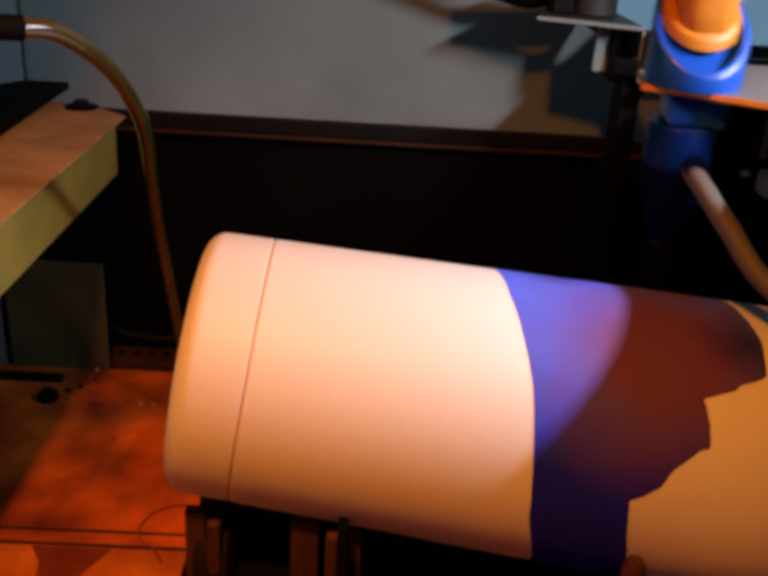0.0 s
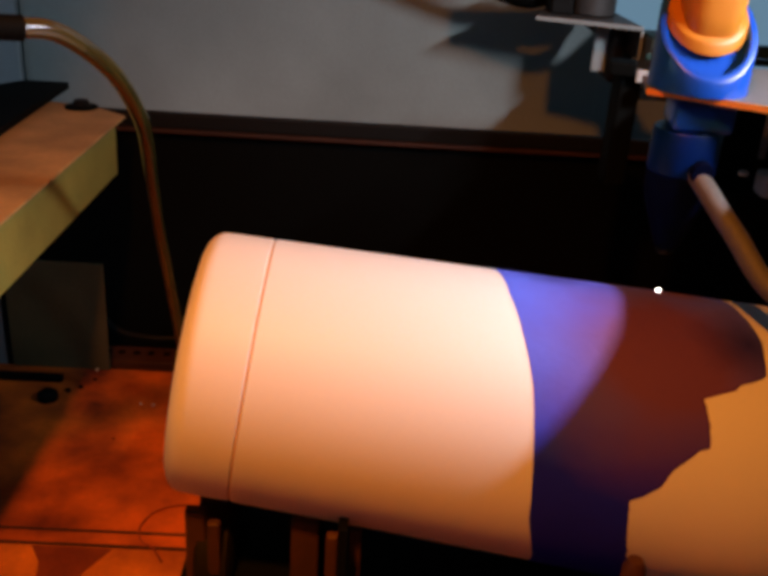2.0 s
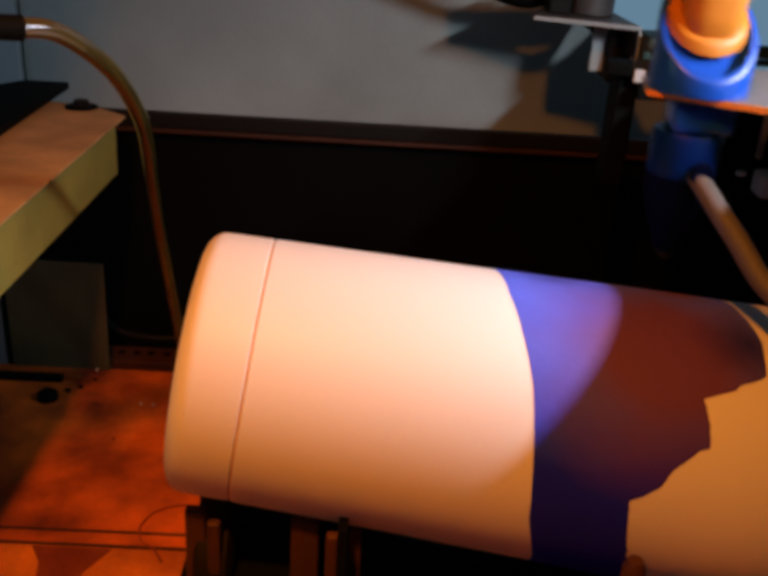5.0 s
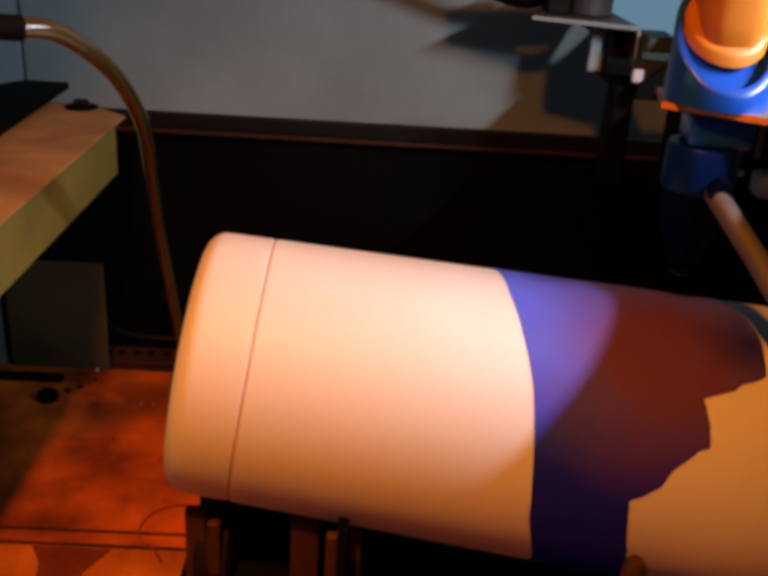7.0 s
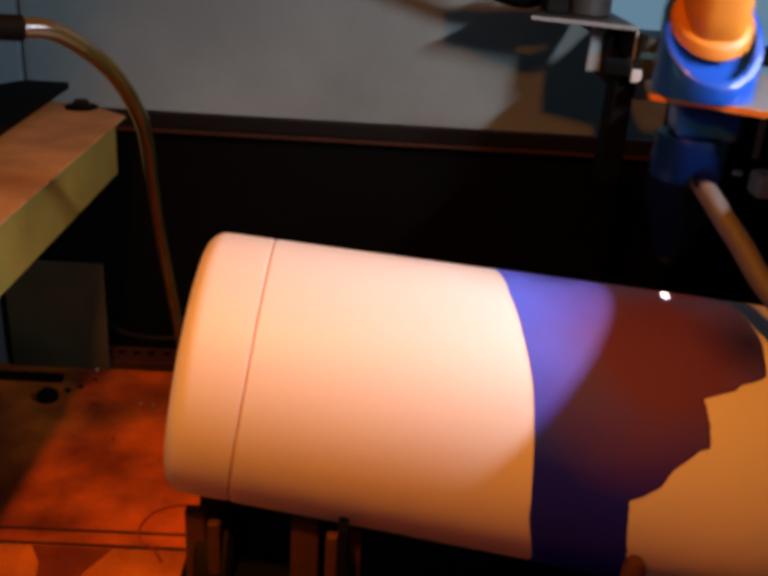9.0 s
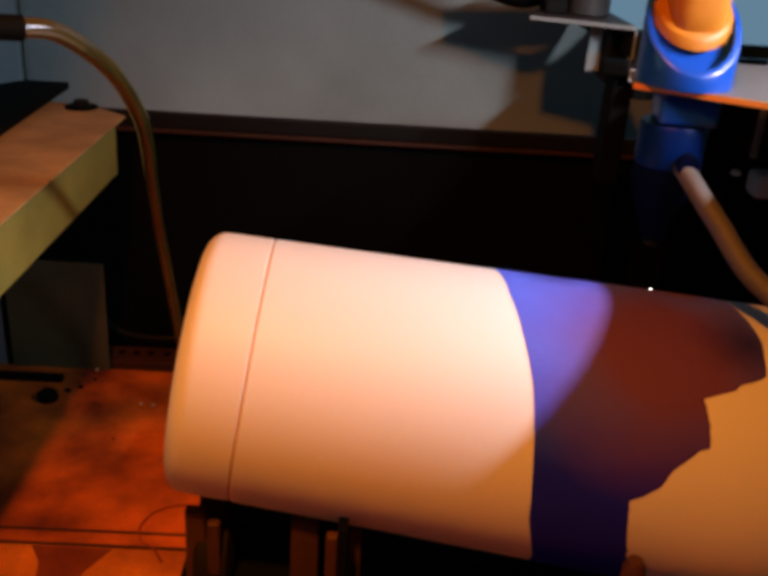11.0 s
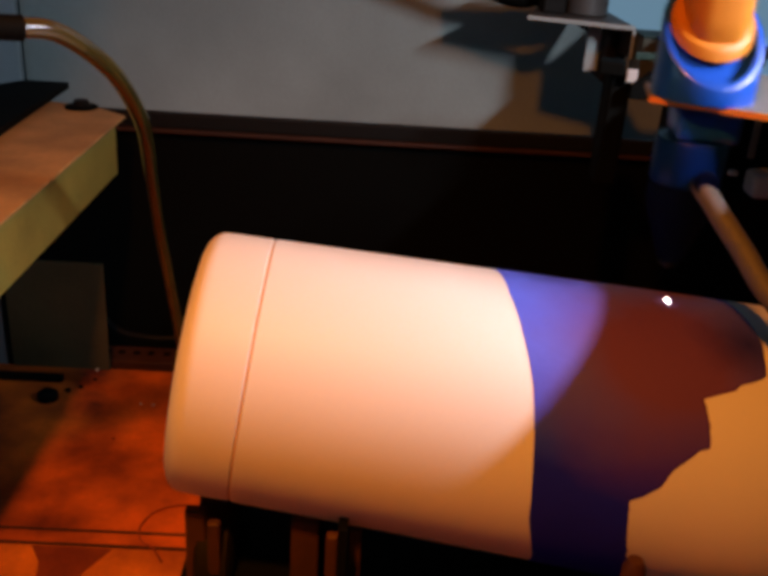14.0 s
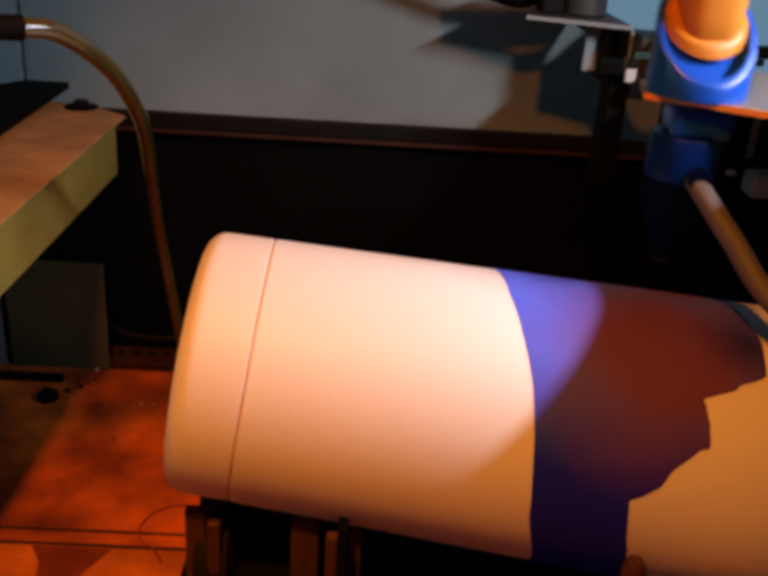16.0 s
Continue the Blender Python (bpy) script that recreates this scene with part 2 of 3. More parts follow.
def tumbler():
    ob = thing("tumbler", (0, 0, 0), "white powder-coated tumbler lying on rollers, masked with blue tape", "tumbler")
    rr = lambda s: R0 + TAPER * s
    prof = [(-0.0172, 0.0), (-0.0172, rr(-0.017) - 0.006)]
    for k in range(1, 7):
        a = k / 6 * math.pi / 2
        prof.append((-0.0122 - 0.005 * math.cos(a), rr(-0.0122) - 0.005 + 0.005 * math.sin(a)))
    prof += [(-0.0005, rr(-0.0005)), (-0.0002, rr(0) - 0.0004)]
    part("base_cap", shell(prof, cap0=False), M_WHITE, ob, smooth=True)
    part("seam", shell([(-0.0006, rr(0) - 0.00035), (0.0006, rr(0) - 0.00035)]), M_GROOVE, ob, "fine dark seam")
    part("body", shell([(0.0002, rr(0) - 0.0004), (0.0005, rr(0.0005)), (0.06, rr(0.06)), (0.12, rr(0.12)), (0.153, rr(0.153)), (0.155, rr(0.155) - 0.001)]), M_WHITE, ob, smooth=True)
    # the tape: a clean edge that runs a little askew, and a torn one
    torn = [(-180, 0.118), (-60, 0.123), (0, 0.1242), (17, 0.1259), (33, 0.1250), (35.5, 0.1215), (37, 0.1185), (40, 0.1165),
            (42.5, 0.1120), (44.5, 0.1088), (53, 0.1106), (61.2, 0.1112), (62.6, 0.1085), (66, 0.1065), (70.5, 0.1033), (77, 0.1014), (82, 0.0975),
            (84.2, 0.0948), (98, 0.0972), (123, 0.1032), (180, 0.118)]
    clean = [(-180, 0.085), (-60, 0.062), (-15, 0.0598), (10, 0.0612), (30, 0.0640), (50, 0.0672), (75, 0.0698), (100, 0.073), (125, 0.079), (180, 0.085)]

    def edge(table, a):
        for (a0, s0), (a1, s1) in zip(table, table[1:]):
            if a0 <= a <= a1:
                return s0 + (s1 - s0) * (a - a0) / (a1 - a0)
    bm = bmesh.new()
    rows = []
    n = 300
    for i in range(n):
        a = -180 + 360 * i / n
        s0 = edge(clean, a)
        s1 = edge(torn, a) + (0.0005 * (noise.noise((a * 0.35, 3, 0)) + 0.5 * noise.noise((a * 1.1, 7, 0))) if a > 30 else 0)
        rows.append([bm.verts.new(on_tumbler(s0 + (s1 - s0) * k / 8, a, 0.00022 if 0 < k < 8 else 0.00012)) for k in range(9)])
    for i in range(n):
        p, q = rows[i], rows[(i + 1) % n]
        for k in range(8):
            bm.faces.new((p[k], q[k], q[k + 1], p[k + 1]))
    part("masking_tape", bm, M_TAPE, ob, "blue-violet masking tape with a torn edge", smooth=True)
    return ob


tumbler()


# ---- rollers under the tumbler ----
def roller_wheel(x, width, z_top, y=0.216, r=0.022):
    w = thing("roller_wheel", (x, y, z_top - r), "dark brown rubber roller wheel under the tumbler", "roller", "rollers of the rotary stand")
    h = width / 2
    part("tyre", turned([(r - 0.002, -h), (r, -h + 0.001), (r, h - 0.001), (r - 0.002, h)], "x", n=48), M_RUBBER, w, smooth=True)
    part("hub", turned([(0.006, -h - 0.002), (0.006, h + 0.002)], "x", n=20), M_BLACK, w)
    return w


for x, w in ((-0.036, 0.010), (-0.0105, 0.0075)):
    roller_wheel(x, w, 0.1392 + (x + 0.036) * -0.17)
stand = thing("rotary_stand", (0, 0, BED), "black rotary stand with a rusty guide post under the tumbler", "rotary stand")
part("base_block", box(-0.046, 0.16, 0.165, 0.31, 0.0, 0.046, 0.002), M_BLACK, stand)
for x0, x1, y, top in ((-0.0432, -0.0376, 0.199, 0.071), (-0.0366, -0.0332, 0.195, 0.0700), (-0.0147, -0.0072, 0.196, 0.071), (-0.0052, -0.0020, 0.188, 0.0735), (0.0008, 0.0042, 0.197, 0.069)):
    part("guide_post", box(x0, x1, y, y + 0.003, 0.046, top, 0.0007), M_POST, stand, "thin rusty guide post")
part("post_cap", box(-0.0021, 0.0004, 0.1850, 0.1905, 0.046, 0.0785, 0.0004), M_BLACK, stand, "black post cap")
part("stop_post", turned([(0.0028, 0.046), (0.0028, 0.0835), (0.0018, 0.0860), (0.0, 0.0864)], "z", (0.0675, 0.1700, 0), n=20), M_RUST, stand, "round-topped rusty stop", smooth=True)

# ---- left rail ----
rail = thing("side_rail", (-0.11, 0.26, 0.1712), "cream painted side rail of the machine with a worn top", "machine rail")
part("face", box(-0.080, 0.0, -0.20, 0.138, 0.0, 0.0212, 0.0005), M_CREAM, rail)
part("top_face", prism([(-0.080, -0.20), (0.0004, -0.20), (0.0004, 0.154), (-0.020, 0.172), (-0.080, 0.180)], 0.0213, 0.0225, 0.0003), M_TOP, rail, "worn top sheet with amber light in its colour")
rail.rotation_euler = (radians(-1.9), 0, 0)
cover = part("cover_plate", prism([(-0.0625, 0.205), (-0.0405, 0.2055), (-0.0365, 0.080), (-0.033, -0.20), (-0.078, -0.20), (-0.078, 0.178)], 0.0226, 0.0258, 0.0005), M_BLACK)
cover.location, cover.rotation_euler = (-0.11, 0.26, 0.1712), (radians(-1.9), 0, 0)
tagged(cover, "black cover plate lying on the cream rail", "cover plate")
bolt = thing("bolt", (-0.1325, 0.4255, 0.1883), "black bolt and washer on the worn rail top", "bolt")
bolt.rotation_euler = (radians(-1.9), 0, 0)
part("washer", turned([(0.0075, 0.0), (0.0075, 0.0008), (0.0070, 0.0010)], "z", n=28), M_BLACK, bolt)
part("bolt_head", turned([(0.0036, 0.0010), (0.0036, 0.0030), (0.0030, 0.0036)], "z", n=20), M_CHAR, bolt, smooth=True)

# ---- clutter behind the rail ----
screen = part("dusty_sheet", box(-0.1634, -0.1176, 0.3900, 0.3915, BED, 0.1255, 0.0004), M_SHEET)
tagged(screen, "dusty grey sheet standing under the side rail", "metal sheet")
strip = part("perforated_strip", box(-0.150, -0.075, 0.3995, 0.4150, BED - 0.012, BED, 0.0005), M_RUST)
tagged(strip, "rust-stained strip behind the bed", "metal strip")
for dx in (-0.1235, -0.1165, -0.1090, -0.1020, -0.0940):
    part("hole", turned([(0.0018, BED - 0.0002), (0.0018, BED + 0.0003)], "z", (dx, 0.4085, 0), n=14), M_BLACK, strip)
cable = part("cable", pipe([(-0.150, 0.436, 0.082), (-0.1316, 0.4335, 0.0745), (-0.1202, 0.4248, 0.0725), (-0.1066, 0.4205, 0.0725), (-0.0954, 0.4205, 0.0725), (-0.070, 0.424, 0.073)], 0.0016), M_CHAR, smooth=True)
tagged(cable, "thin dark cable lying behind the bed", "cable")
clip_bar = part("clamp_bar", box(-0.20, -0.136, 0.3760, 0.3800, BED, BED + 0.0035, 0.0008), M_BLACK)
tagged(clip_bar, "black clamp bar at the back of the bed", "clamp bar")
clod = part("thumb_screw", turned([(0.0046, 0.0), (0.0046, 0.003), (0.0025, 0.0048)], "z", (-0.138, 0.362, BED), n=20), M_BLACK, smooth=True)
tagged(clod, "black thumb screw standing on the bed", "thumb screw")

cord = part("cord", pipe([(-0.0600, 0.2905, BED + 0.0006), (-0.0667, 0.2898, BED + 0.0006), (-0.0735, 0.2850, BED + 0.0006), (-0.0765, 0.2760, BED + 0.0006), (-0.0742, 0.2690, BED + 0.0006), (-0.0690, 0.2650, BED + 0.0006), (-0.0647, 0.2585, BED + 0.0006)], 0.0004, n=8), M_BROWN, smooth=True)
tagged(cord, "thin dark cord curling on the stained bed", "cord")
pale = part("pale_panel", box(-0.205, -0.1745, 0.4100, 0.4115, BED - 0.012, 0.1000, 0.0004), M_PINK)
tagged(pale, "pale sheet end standing behind the dusty sheet", "metal sheet")

# ---- crumbs on the bed ----
def crumb(x, y, r, mat, label):
    bm = bmesh.new()
    bmesh.ops.create_icosphere(bm, subdivisions=2, radius=r)
    for v in bm.verts:
        v.co *= 1 + 0.35 * noise.noise(v.co * 900 + Vector((x * 90, y * 90, 0)))
        v.co.z *= 0.5
    low = min(v.co.z for v in bm.verts)
    for v in bm.verts:
        v.co.z -= low
    ob = part("crumb", bm, mat, None, smooth=True)
    ob.location = (x, y, BED)
    return tagged(ob, label, "crumb", "crumbs on the bed")


for x, y, r in ((-0.1218, 0.3801, 0.0010), (-0.1263, 0.3728, 0.0013), (-0.1312, 0.3690, 0.0016), (-0.1010, 0.3330, 0.0006)):
    crumb(x, y, r, M_BLACK, "small charred crumb lying on the stained bed")
for x, y, r in ((-0.0902, 0.3607, 0.0008), (-0.0960, 0.3612, 0.0007), (-0.1235, 0.3895, 0.0009)):
    crumb(x, y, r, M_PALE, "small pale crumb lying on the stained bed")

# ---- the gantry, which creeps along the tumbler ----
# unseen sheet added in place of the gantry's edge to cast its shadow
shadow_caster = thing("shadow_sheet", (0, 0, 0), "unseen black sheet that casts the moving gantry's shadow", "beam cover")
part("caster_sheet", prism([(0.1128, -0.02), (0.22, -0.02), (0.22, 0.470), (0.1662, 0.470)], 0.2750, 0.279), M_BLACK, shadow_caster)
part("stiffener", box(0.205, 0.215, 0.0, 0.45, 0.2792, 0.2900, 0.001), M_BLACK, shadow_caster)
gantry = thing("gantry", (0, 0, 0), "moving gantry carriage with a white sheet metal bracket", "gantry")
# the bracket's shaded top and lit front edge are put into two colours
part("bracket_plate", prism([(0.0725, 0.4273), (0.1166, 0.4127), (0.1104, 0.515), (0.0960, 0.515)], 0.2398, 0.2413, 0.0004), M_DULLGREY, gantry, "bracket plate in the dull grey of its shaded top")
part("bracket_edge", prism([(0.0721, 0.4264), (0.1167, 0.4116), (0.1167, 0.4125), (0.0722, 0.4271)], 0.2396, 0.2415, 0.0002), M_PALE, gantry, "lit front edge in a paler colour")
part("cable_chain", pipe([(0.0378, 0.4536, 0.2546), (0.058, 0.4536, 0.2477), (0.0712, 0.4536, 0.2446), (0.0806, 0.4561, 0.2461)], 0.0040, n=10), M_BLACK, gantry, "black cable chain", smooth=True)
# unseen pipe added above the chain to widen the shadow on the wall
part("shadow_loop", pipe([(0.030, 0.4536, 0.2590), (0.058, 0.4536, 0.2600), (0.080, 0.4560, 0.2610), (0.100, 0.4600, 0.2640)], 0.0075, n=12), M_BLACK, gantry, "unseen loop added to shade the wall", smooth=True)
part("rear_carriage", box(0.113, 0.175, 0.318, 0.345, 0.190, 0.2360, 0.001), M_BLACK, gantry, "black rear carriage")
part("terminal_board", box(0.1285, 0.158, 0.3420, 0.3432, 0.2425, 0.2466, 0.0002), M_GREEN, gantry, "green terminal board")
part("board_edge", box(0.1275, 0.158, 0.3412, 0.3436, 0.2467, 0.2474, 0.0002), M_CHROME, gantry, "bright board edge")
part("belt_clamp", prism([(0.0868, 0.3425), (0.0960, 0.3400), (0.0985, 0.3500), (0.0890, 0.3520)], 0.2335, 0.2385, 0.0008), M_BLACK, gantry, "black belt clamp")
part("bracket_leg", box(0.1027, 0.109, 0.4385, 0.4397, 0.2162, 0.2398, 0.0003), M_PALE, gantry, "white bracket leg")
# the flange is lengthened towards the wall to shade it from the strip
part("bracket_lip", prism([(0.1158, 0.412), (0.1171, 0.412), (0.1110, 0.515), (0.1097, 0.515)], 0.2275, 0.2396), M_RUBBER, gantry, "dark side flange")
part("lip_edge", box(0.1157, 0.1171, 0.4108, 0.4118, 0.2275, 0.2396, 0.0003), M_PALE, gantry, "folded white lip")
part("motor", turned([(0.0090, 0.2414), (0.0098, 0.2420), (0.0098, 0.2515), (0.009, 0.2525)], "z", (0.1012, 0.4435, 0)), M_DULLGREY, gantry, smooth=True)
part("stepper_body", box(0.1093, 0.1150, 0.4300, 0.4600, 0.2130, 0.2393, 0.001), M_RUBBER, gantry, "dark brown stepper body under the bracket")
# hidden block added to keep the strip's light off the wall
part("light_block", box(0.1151, 0.1225, 0.4420, 0.4600, 0.2130, 0.2265, 0.001), M_RUBBER, gantry, "dark brown block added to shade the wall")
part("motor_driver", box(0.0800, 0.0905, 0.436, 0.452, 0.2414, 0.2525, 0.001), M_CHAR, gantry, "dark motor driver")
part("belt_box", box(0.0930, 0.1010, 0.347, 0.360, 0.190, 0.2335, 0.001), M_BLACK, gantry, "black belt box")
part("circuit_board", box(0.1000, 0.1480, 0.3440, 0.3450, 0.2395, 0.2420, 0.0002), M_GREEN, gantry, "green edge of a circuit board")
part("driver_case", box(0.1178, 0.1290, 0.4000, 0.4180, 0.2180, 0.2385, 0.0008), M_CASE, gantry, "grey-green driver case")
part("case_lid", box(0.1174, 0.1294, 0.3994, 0.4186, 0.2386, 0.2394, 0.0003), M_GREEN, gantry, "dark green lid")
part("plug", box(0.0972, 0.1012, 0.3415, 0.3430, 0.2315, 0.2362, 0.0004), M_PINK, gantry, "white plug")
part("belt_arm", prism([(0.0985, 0.2305), (0.1130, 0.2430), (0.1210, 0.2430), (0.1210, 0.2260), (0.0985, 0.2260)], 0.0, 0.003, 0.0004), M_BLACK, gantry, "black slanting belt arm").matrix_local = pose(0, 0.3410, 0, 90, 0, 0)
part("tail_clamp", box(0.1330, 0.152, 0.296, 0.306, 0.2040, 0.2125, 0.0018), M_PINK, gantry, "pale clamp")
# the screw's bright glint is put into a pale colour
part("screw", turned([(0.0017, -0.0015), (0.0017, -0.0004), (0.0012, 0.0)], "z", (0.1262, 0.2985, 0.2131), n=14), M_PINK, gantry, "screw head with its glint put into a pale colour")
part("tail_bracket", box(0.1305, 0.1325, 0.2990, 0.3010, 0.2171, 0.2349, 0.0003), M_DULLGREY, gantry, "thin grey tail bracket")
part("tail_arm", box(0.125, 0.152, 0.300, 0.345, 0.196, 0.2040, 0.001), M_BLACK, gantry)

# ---- the laser head, which sweeps across the tumbler ----
head = thing("laser_engraver", (0, 0, 0), "blue laser engraver with orange mirror mount and air tube", "laser engraver")
part("mount_plate", prism([(-0.0151, -0.0032), (0.060, -0.0420), (0.060, 0.034), (0.014, 0.034), (0.010, 0.014), (-0.012, 0.014)], 0.2513, 0.2530, 0.0003), M_STEEL, head, "bare metal mounting plate")
# amber light on the plate's front edge, put into its orange colour
part("plate_edge", prism([(-0.0154, -0.0034), (0.060, -0.0424), (0.060, -0.0421), (-0.0152, -0.0032)], 0.2515, 0.2531), M_LITEDGE, head, "front edge of the plate in an amber-lit orange")
CX = -0.0016


def cup():
    bm = bmesh.new()
    n, r = 64, 0.0124
    cut = lambda y: 0.2688 + y * 0.94
    ring = lambda k, f: [bm.verts.new((CX + k * r * math.cos(6.283185 * i / n), k * r * math.sin(6.283185 * i / n), f(k * r * math.sin(6.283185 * i / n)))) for i in range(n)]
    rings = [ring(1.0, lambda y: 0.2531), ring(1.0, lambda y: cut(y) - 0.0005), ring(0.965, cut), ring(0.87, cut), ring(0.84, lambda y: cut(y) - 0.0006), ring(0.80, lambda y: cut(y) - 0.004)]
    for a, b in zip(rings, rings[1:]):
        for i in range(n):
            bm.faces.new((a[i], a[(i + 1) % n], b[(i + 1) % n], b[i]))
    bm.faces.new(rings[0])
    bm.faces.new(rings[-1])
    return bm


part("mirror_cup", cup(), M_BLUE, head, smooth=True)


def loft(outline, levels):
    """A closed outline (x, y) scaled about its middle and raised, level by level: rows of (scale, height, tilt of the height with y)."""
    bm = bmesh.new()
    rings = [[bm.verts.new((x * k, y * k, h + tilt * y * k)) for x, y in outline] for k, h, tilt in levels]
    n = len(outline)
    for a, b in zip(rings, rings[1:]):
        for i in range(n):
            bm.faces.new((a[i], a[(i + 1) % n], b[(i + 1) % n], b[i]))
    bm.faces.new(rings[0])
    bm.faces.new(rings[-1])
    return bm


def mount_outline(w, front, back, n=20):
    """Flat flanks and a flat front with a rounded chin at the two front corners."""
    pts = [(w, back), (-w, back)]
    for k in range(n + 1):
        a = math.pi + math.pi * k / n
        pts.append((w * math.copysign(abs(math.cos(a)) ** 0.55, math.cos(a)), front * abs(math.sin(a)) ** 0.75))
    return pts


disc = [(0.0102 * math.cos(6.283185 * i / 48), 0.0084 * math.sin(6.283185 * i / 48)) for i in range(48)]
mirror = part("mirror_mount", loft(disc, [(0.90, 0.0, 0.80), (1.0, 0.0010, 0.80), (1.0, 0.0034, 0.80), (0.95, 0.0042, 0.80)]), M_ORANGE, head, "orange mirror mount", smooth=True)
mirror.location = (CX + 0.0004, 0.0030, 0.2680)
knob = part("mirror_block", loft(mount_outline(0.0079, -0.0082, 0.006), [(0.78, -0.0012, 0.75), (0.90, 0.0004, 0.70), (1.0, 0.0048, 0.40), (1.0, 0.022, 0.1), (0.98, 0.050, 0.0)]), M_ORANGE, mirror, "flat-fronted orange block", smooth=True)
knob.location = (0.0004, 0.0006, 0.0022)
nut = box(-0.0078, 0.0078, -0.0072, 0.0072, 0.2428, 0.2505, 0.0016, segments=3)
bmesh.ops.transform(nut, matrix=pose(CX + 0.0020, 0, 0, 0, 0, -6), verts=nut.verts[:])
part("clamp_nut", nut, M_BLUE, head, smooth=True)
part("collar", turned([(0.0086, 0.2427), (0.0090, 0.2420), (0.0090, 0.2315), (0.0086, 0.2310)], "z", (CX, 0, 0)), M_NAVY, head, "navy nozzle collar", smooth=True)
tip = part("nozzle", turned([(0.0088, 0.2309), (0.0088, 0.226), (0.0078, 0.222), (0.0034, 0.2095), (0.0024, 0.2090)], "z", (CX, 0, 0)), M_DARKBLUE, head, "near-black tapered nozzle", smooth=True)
part("orifice", turned([(0.0024, 0.2090), (0.0026, 0.2078), (0.0014, 0.2072)], "z", (CX, 0, 0), n=20), M_CHAR, tip, "small dark orifice", smooth=True)
part("air_tube", pipe([(-0.0005, -0.0070, 0.2335), (0.0020, -0.0110, 0.2298), (0.0080, -0.020, 0.2214), (0.0162, -0.032, 0.2107), (0.032, -0.045, 0.204), (0.05, -0.05, 0.212)], 0.0028), M_TUBE, head, "tan air tube", smooth=True)
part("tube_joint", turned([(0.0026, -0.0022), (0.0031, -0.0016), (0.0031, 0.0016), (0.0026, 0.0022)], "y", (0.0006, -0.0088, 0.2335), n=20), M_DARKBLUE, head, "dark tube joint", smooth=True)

# ---- hose beside the rail ----
hose = thing("coolant_hose", (0, 0, 0), "amber hose with a black end fitting, arched over the rail", "hose")
part("tube", pipe([(-0.0775, 0.21, 0.2621), (-0.0726, 0.217, 0.2604), (-0.0684, 0.2275, 0.2545), (-0.0654, 0.2415, 0.2451), (-0.0656, 0.2625, 0.2302), (-0.0688, 0.2835, 0.2156), (-0.0743, 0.3115, 0.1912), (-0.0774, 0.3325, 0.1666), (-0.0769, 0.343, 0.1417), (-0.0748, 0.35, 0.1117), (-0.07, 0.352, 0.0705)], 0.0023), M_HOSE, hose, smooth=True)
part("fitting", pipe([(-0.098, 0.196, 0.2633), (-0.087, 0.203, 0.2628), (-0.0771, 0.21, 0.2619)], 0.0029), M_BLACK, hose, "black end fitting", smooth=True)

# ---- laser spark ----
sp = bmesh.new()
bmesh.ops.create_icosphere(sp, subdivisions=2, radius=0.00065)
spark = part("laser_spark", sp, M_SPARK)
tagged(spark, "tiny white spark where the laser burns", "spark")


# ---- what moves ----
DRIFT = -0.00018
# how far the head has swept away from the camera, in millimetres, every tenth of a second from each start
SWEEP_EARLY = (0.0, [28.4, 11.7, 11.3, 30.3, 14.2, 5.1, 25.7, 20.6, 2.5, 21.7, 26.1, 6.1, 19.1, 30.6, 10.3, 9.1, 28.0, 14.6, 4.4, 23.5, 23.1, 3.7, 19.0, 29.5, 9.0, 10.1, 31.5, 20.6, 4.5, 24.3, 27.8, 4.7, 15.9, 32.0, 16.7, 1.7, 28.8, 24.1, 3.3, 16.4, 30.2, 11.4, 7.7])
SWEEP_MIDDLE = (6.3, [4.7, 15.8, 31.3, 16.1, 5.2, 26.0, 29.8, 8.3, 9.7, 30.0, 22.4, 2.7, 18.7, 30.4, 13.5, 4.3, 26.6, 31.3, 8.4, 9.8, 31.6, 26.3, 5.3, 16.5, 31.7, 17.5, 4.9, 16.6, 33.3, 18.5])
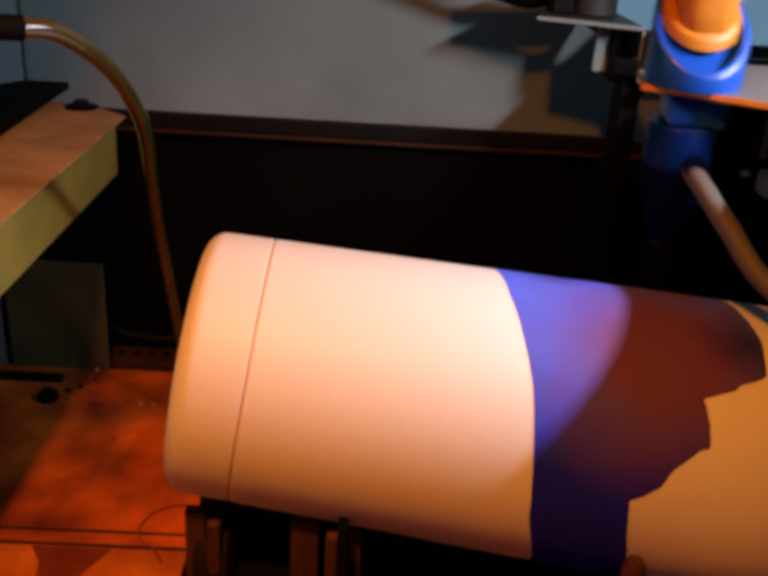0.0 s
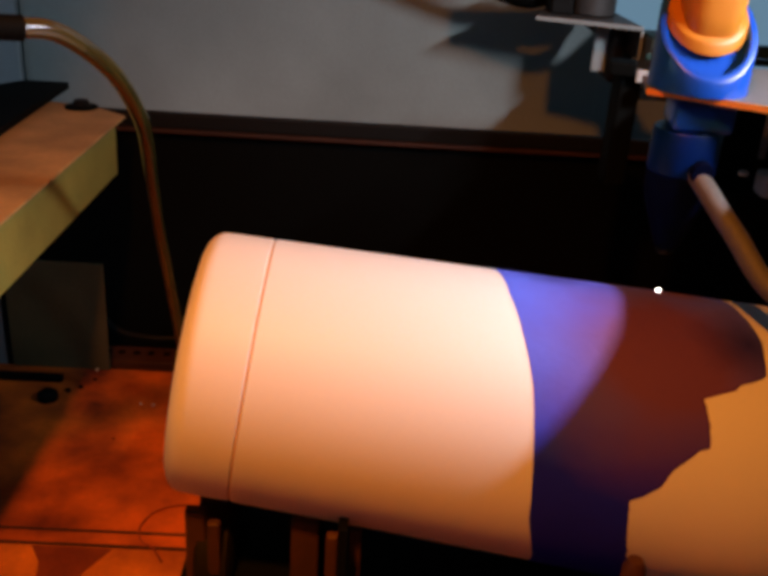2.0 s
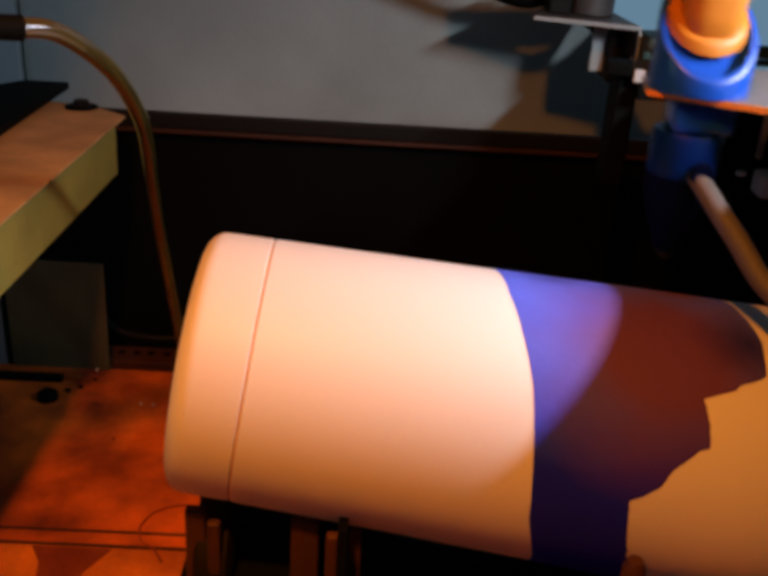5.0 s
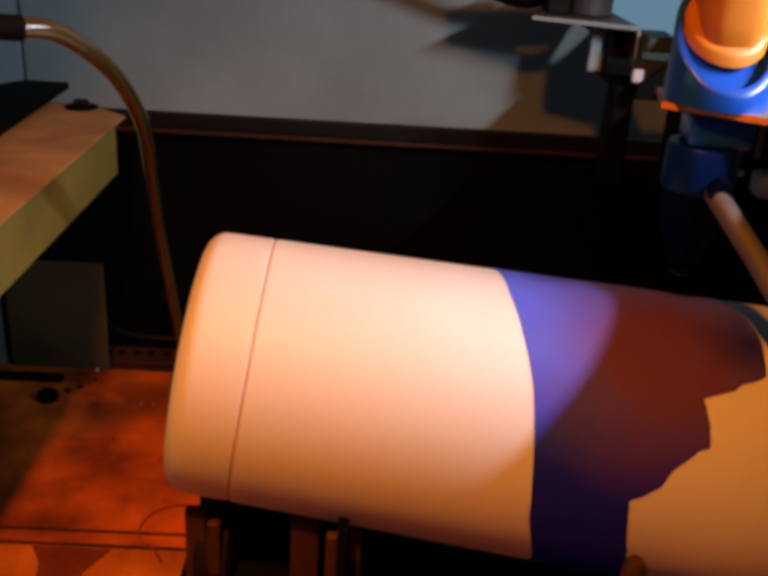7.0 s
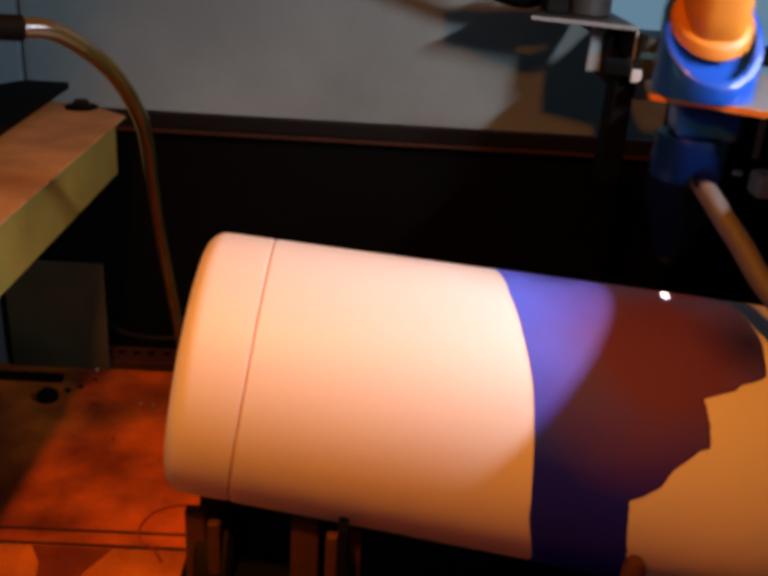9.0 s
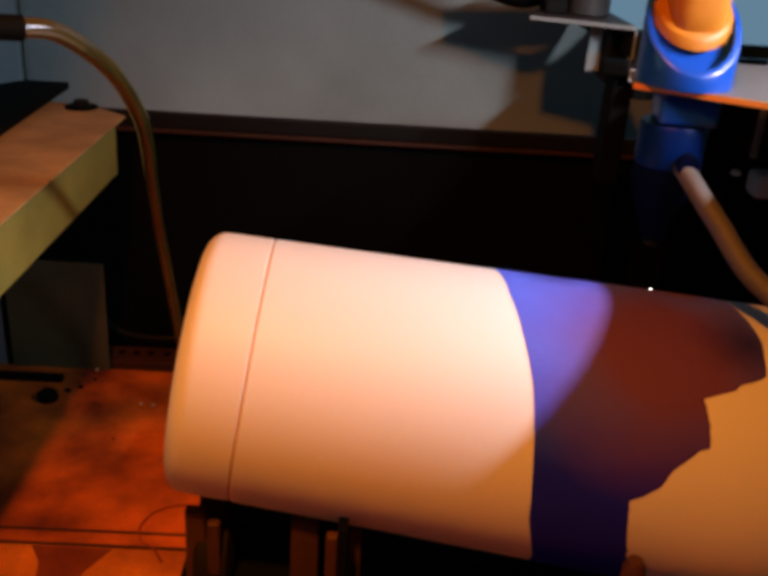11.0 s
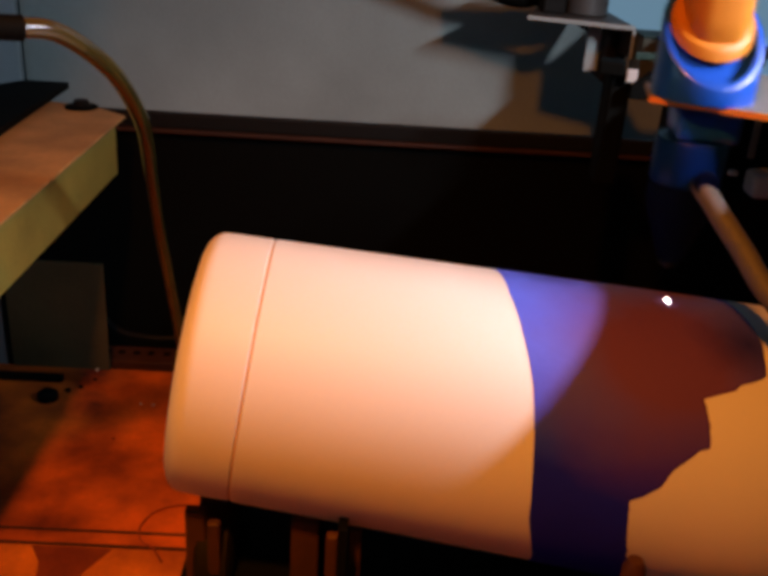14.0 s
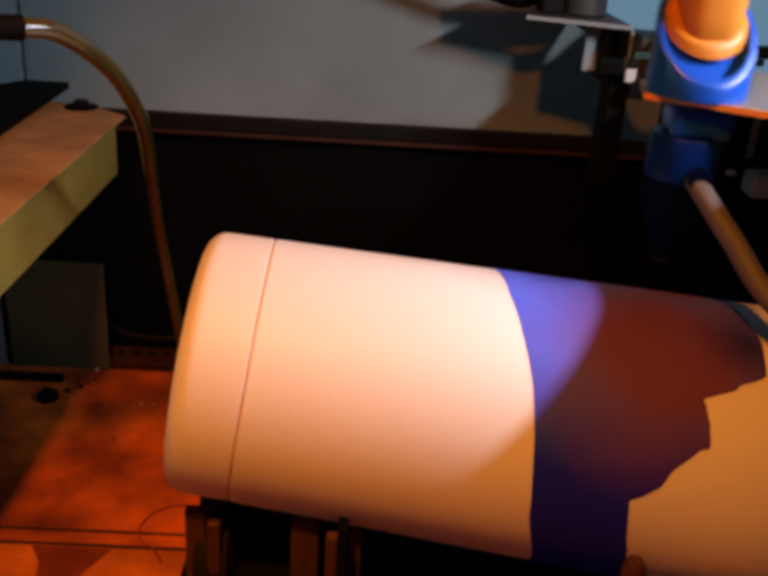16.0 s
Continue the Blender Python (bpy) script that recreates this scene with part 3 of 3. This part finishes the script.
SWEEP_LATE = (11.3, [25.0, 33.6, 11.0, 6.9, 26.5, 29.4, 8.9, 8.5, 29.7, 28.3, 7.6, 12.4, 32.5, 25.9, 6.2, 15.2, 37.3, 21.5, 5.1, 17.8, 35.6, 23.4, 2.2, 19.5, 33.6, 28.2, 7.2, 13.8, 37.0, 27.1, 4.5, 16.3, 34.9, 23.3, 5.1, 16.4, 36.0, 22.8, 5.3, 16.6, 37.6, 24.7, 3.6, 24.1, 33.5, 21.5, 4.5, 17.3])
# the sweep's near turns between those stretches: first one, time from turn to turn, how many
TURNS = [(4.16, 0.3617, 7), (9.30, 0.3833, 6)]
# when the laser pauses
PAUSES = (0.0, 0.1, 4.0, 6.5, 7.0, 8.5, 12.5, 13.5, 14.5, 15.5, 15.9, 16.0)


def sweep():
    rows = [(t0 + 0.1 * k, mm / 1000) for t0, list_mm in (SWEEP_EARLY, SWEEP_MIDDLE, SWEEP_LATE) for k, mm in enumerate(list_mm)]
    near = [t0 + k * step for t0, step, n in TURNS for k in range(n)]
    turns = [(t, 0.004) for t in near] + [((a + b) / 2, 0.031) for a, b in zip(near, near[1:])]
    return sorted(rows + [(t, y) for t, y in turns if 4.28 < t < 6.22 or 9.28 < t < 11.22])


def motions():
    walk(gantry, [(0.0, pose(0.0006, 0, 0)), (16.0, pose(0.0006 - 16 * 0.0003, 0, 0))])
    walk(shadow_caster, [(0.0, pose(0, 0, 0)), (16.0, pose(-16 * 0.00016, 0, 0))])
    rows, hot = [], []
    for t, u in sweep():
        x, y = 0.0872 + DRIFT * t - 0.05 * u, 0.2165 + u
        rows.append((t, pose(x, y, -0.0016)))
        x, y = x - 0.0028, min(y - 0.0045 - 0.0003 * t, 0.2365)
        s = (x - SEAM.x) / AXIS.x
        r, off = R0 + TAPER * s, y - SEAM.y
        top = (SEAM + AXIS * s).z + math.sqrt(max(r * r - off * off, 0))
        paused = min(abs(t - q) for q in PAUSES) < 0.02
        hot.append((t, pose(x, y, top - 0.008 if paused else top + 0.0005)))
    walk(head, rows)
    walk(spark, hot)


motions()
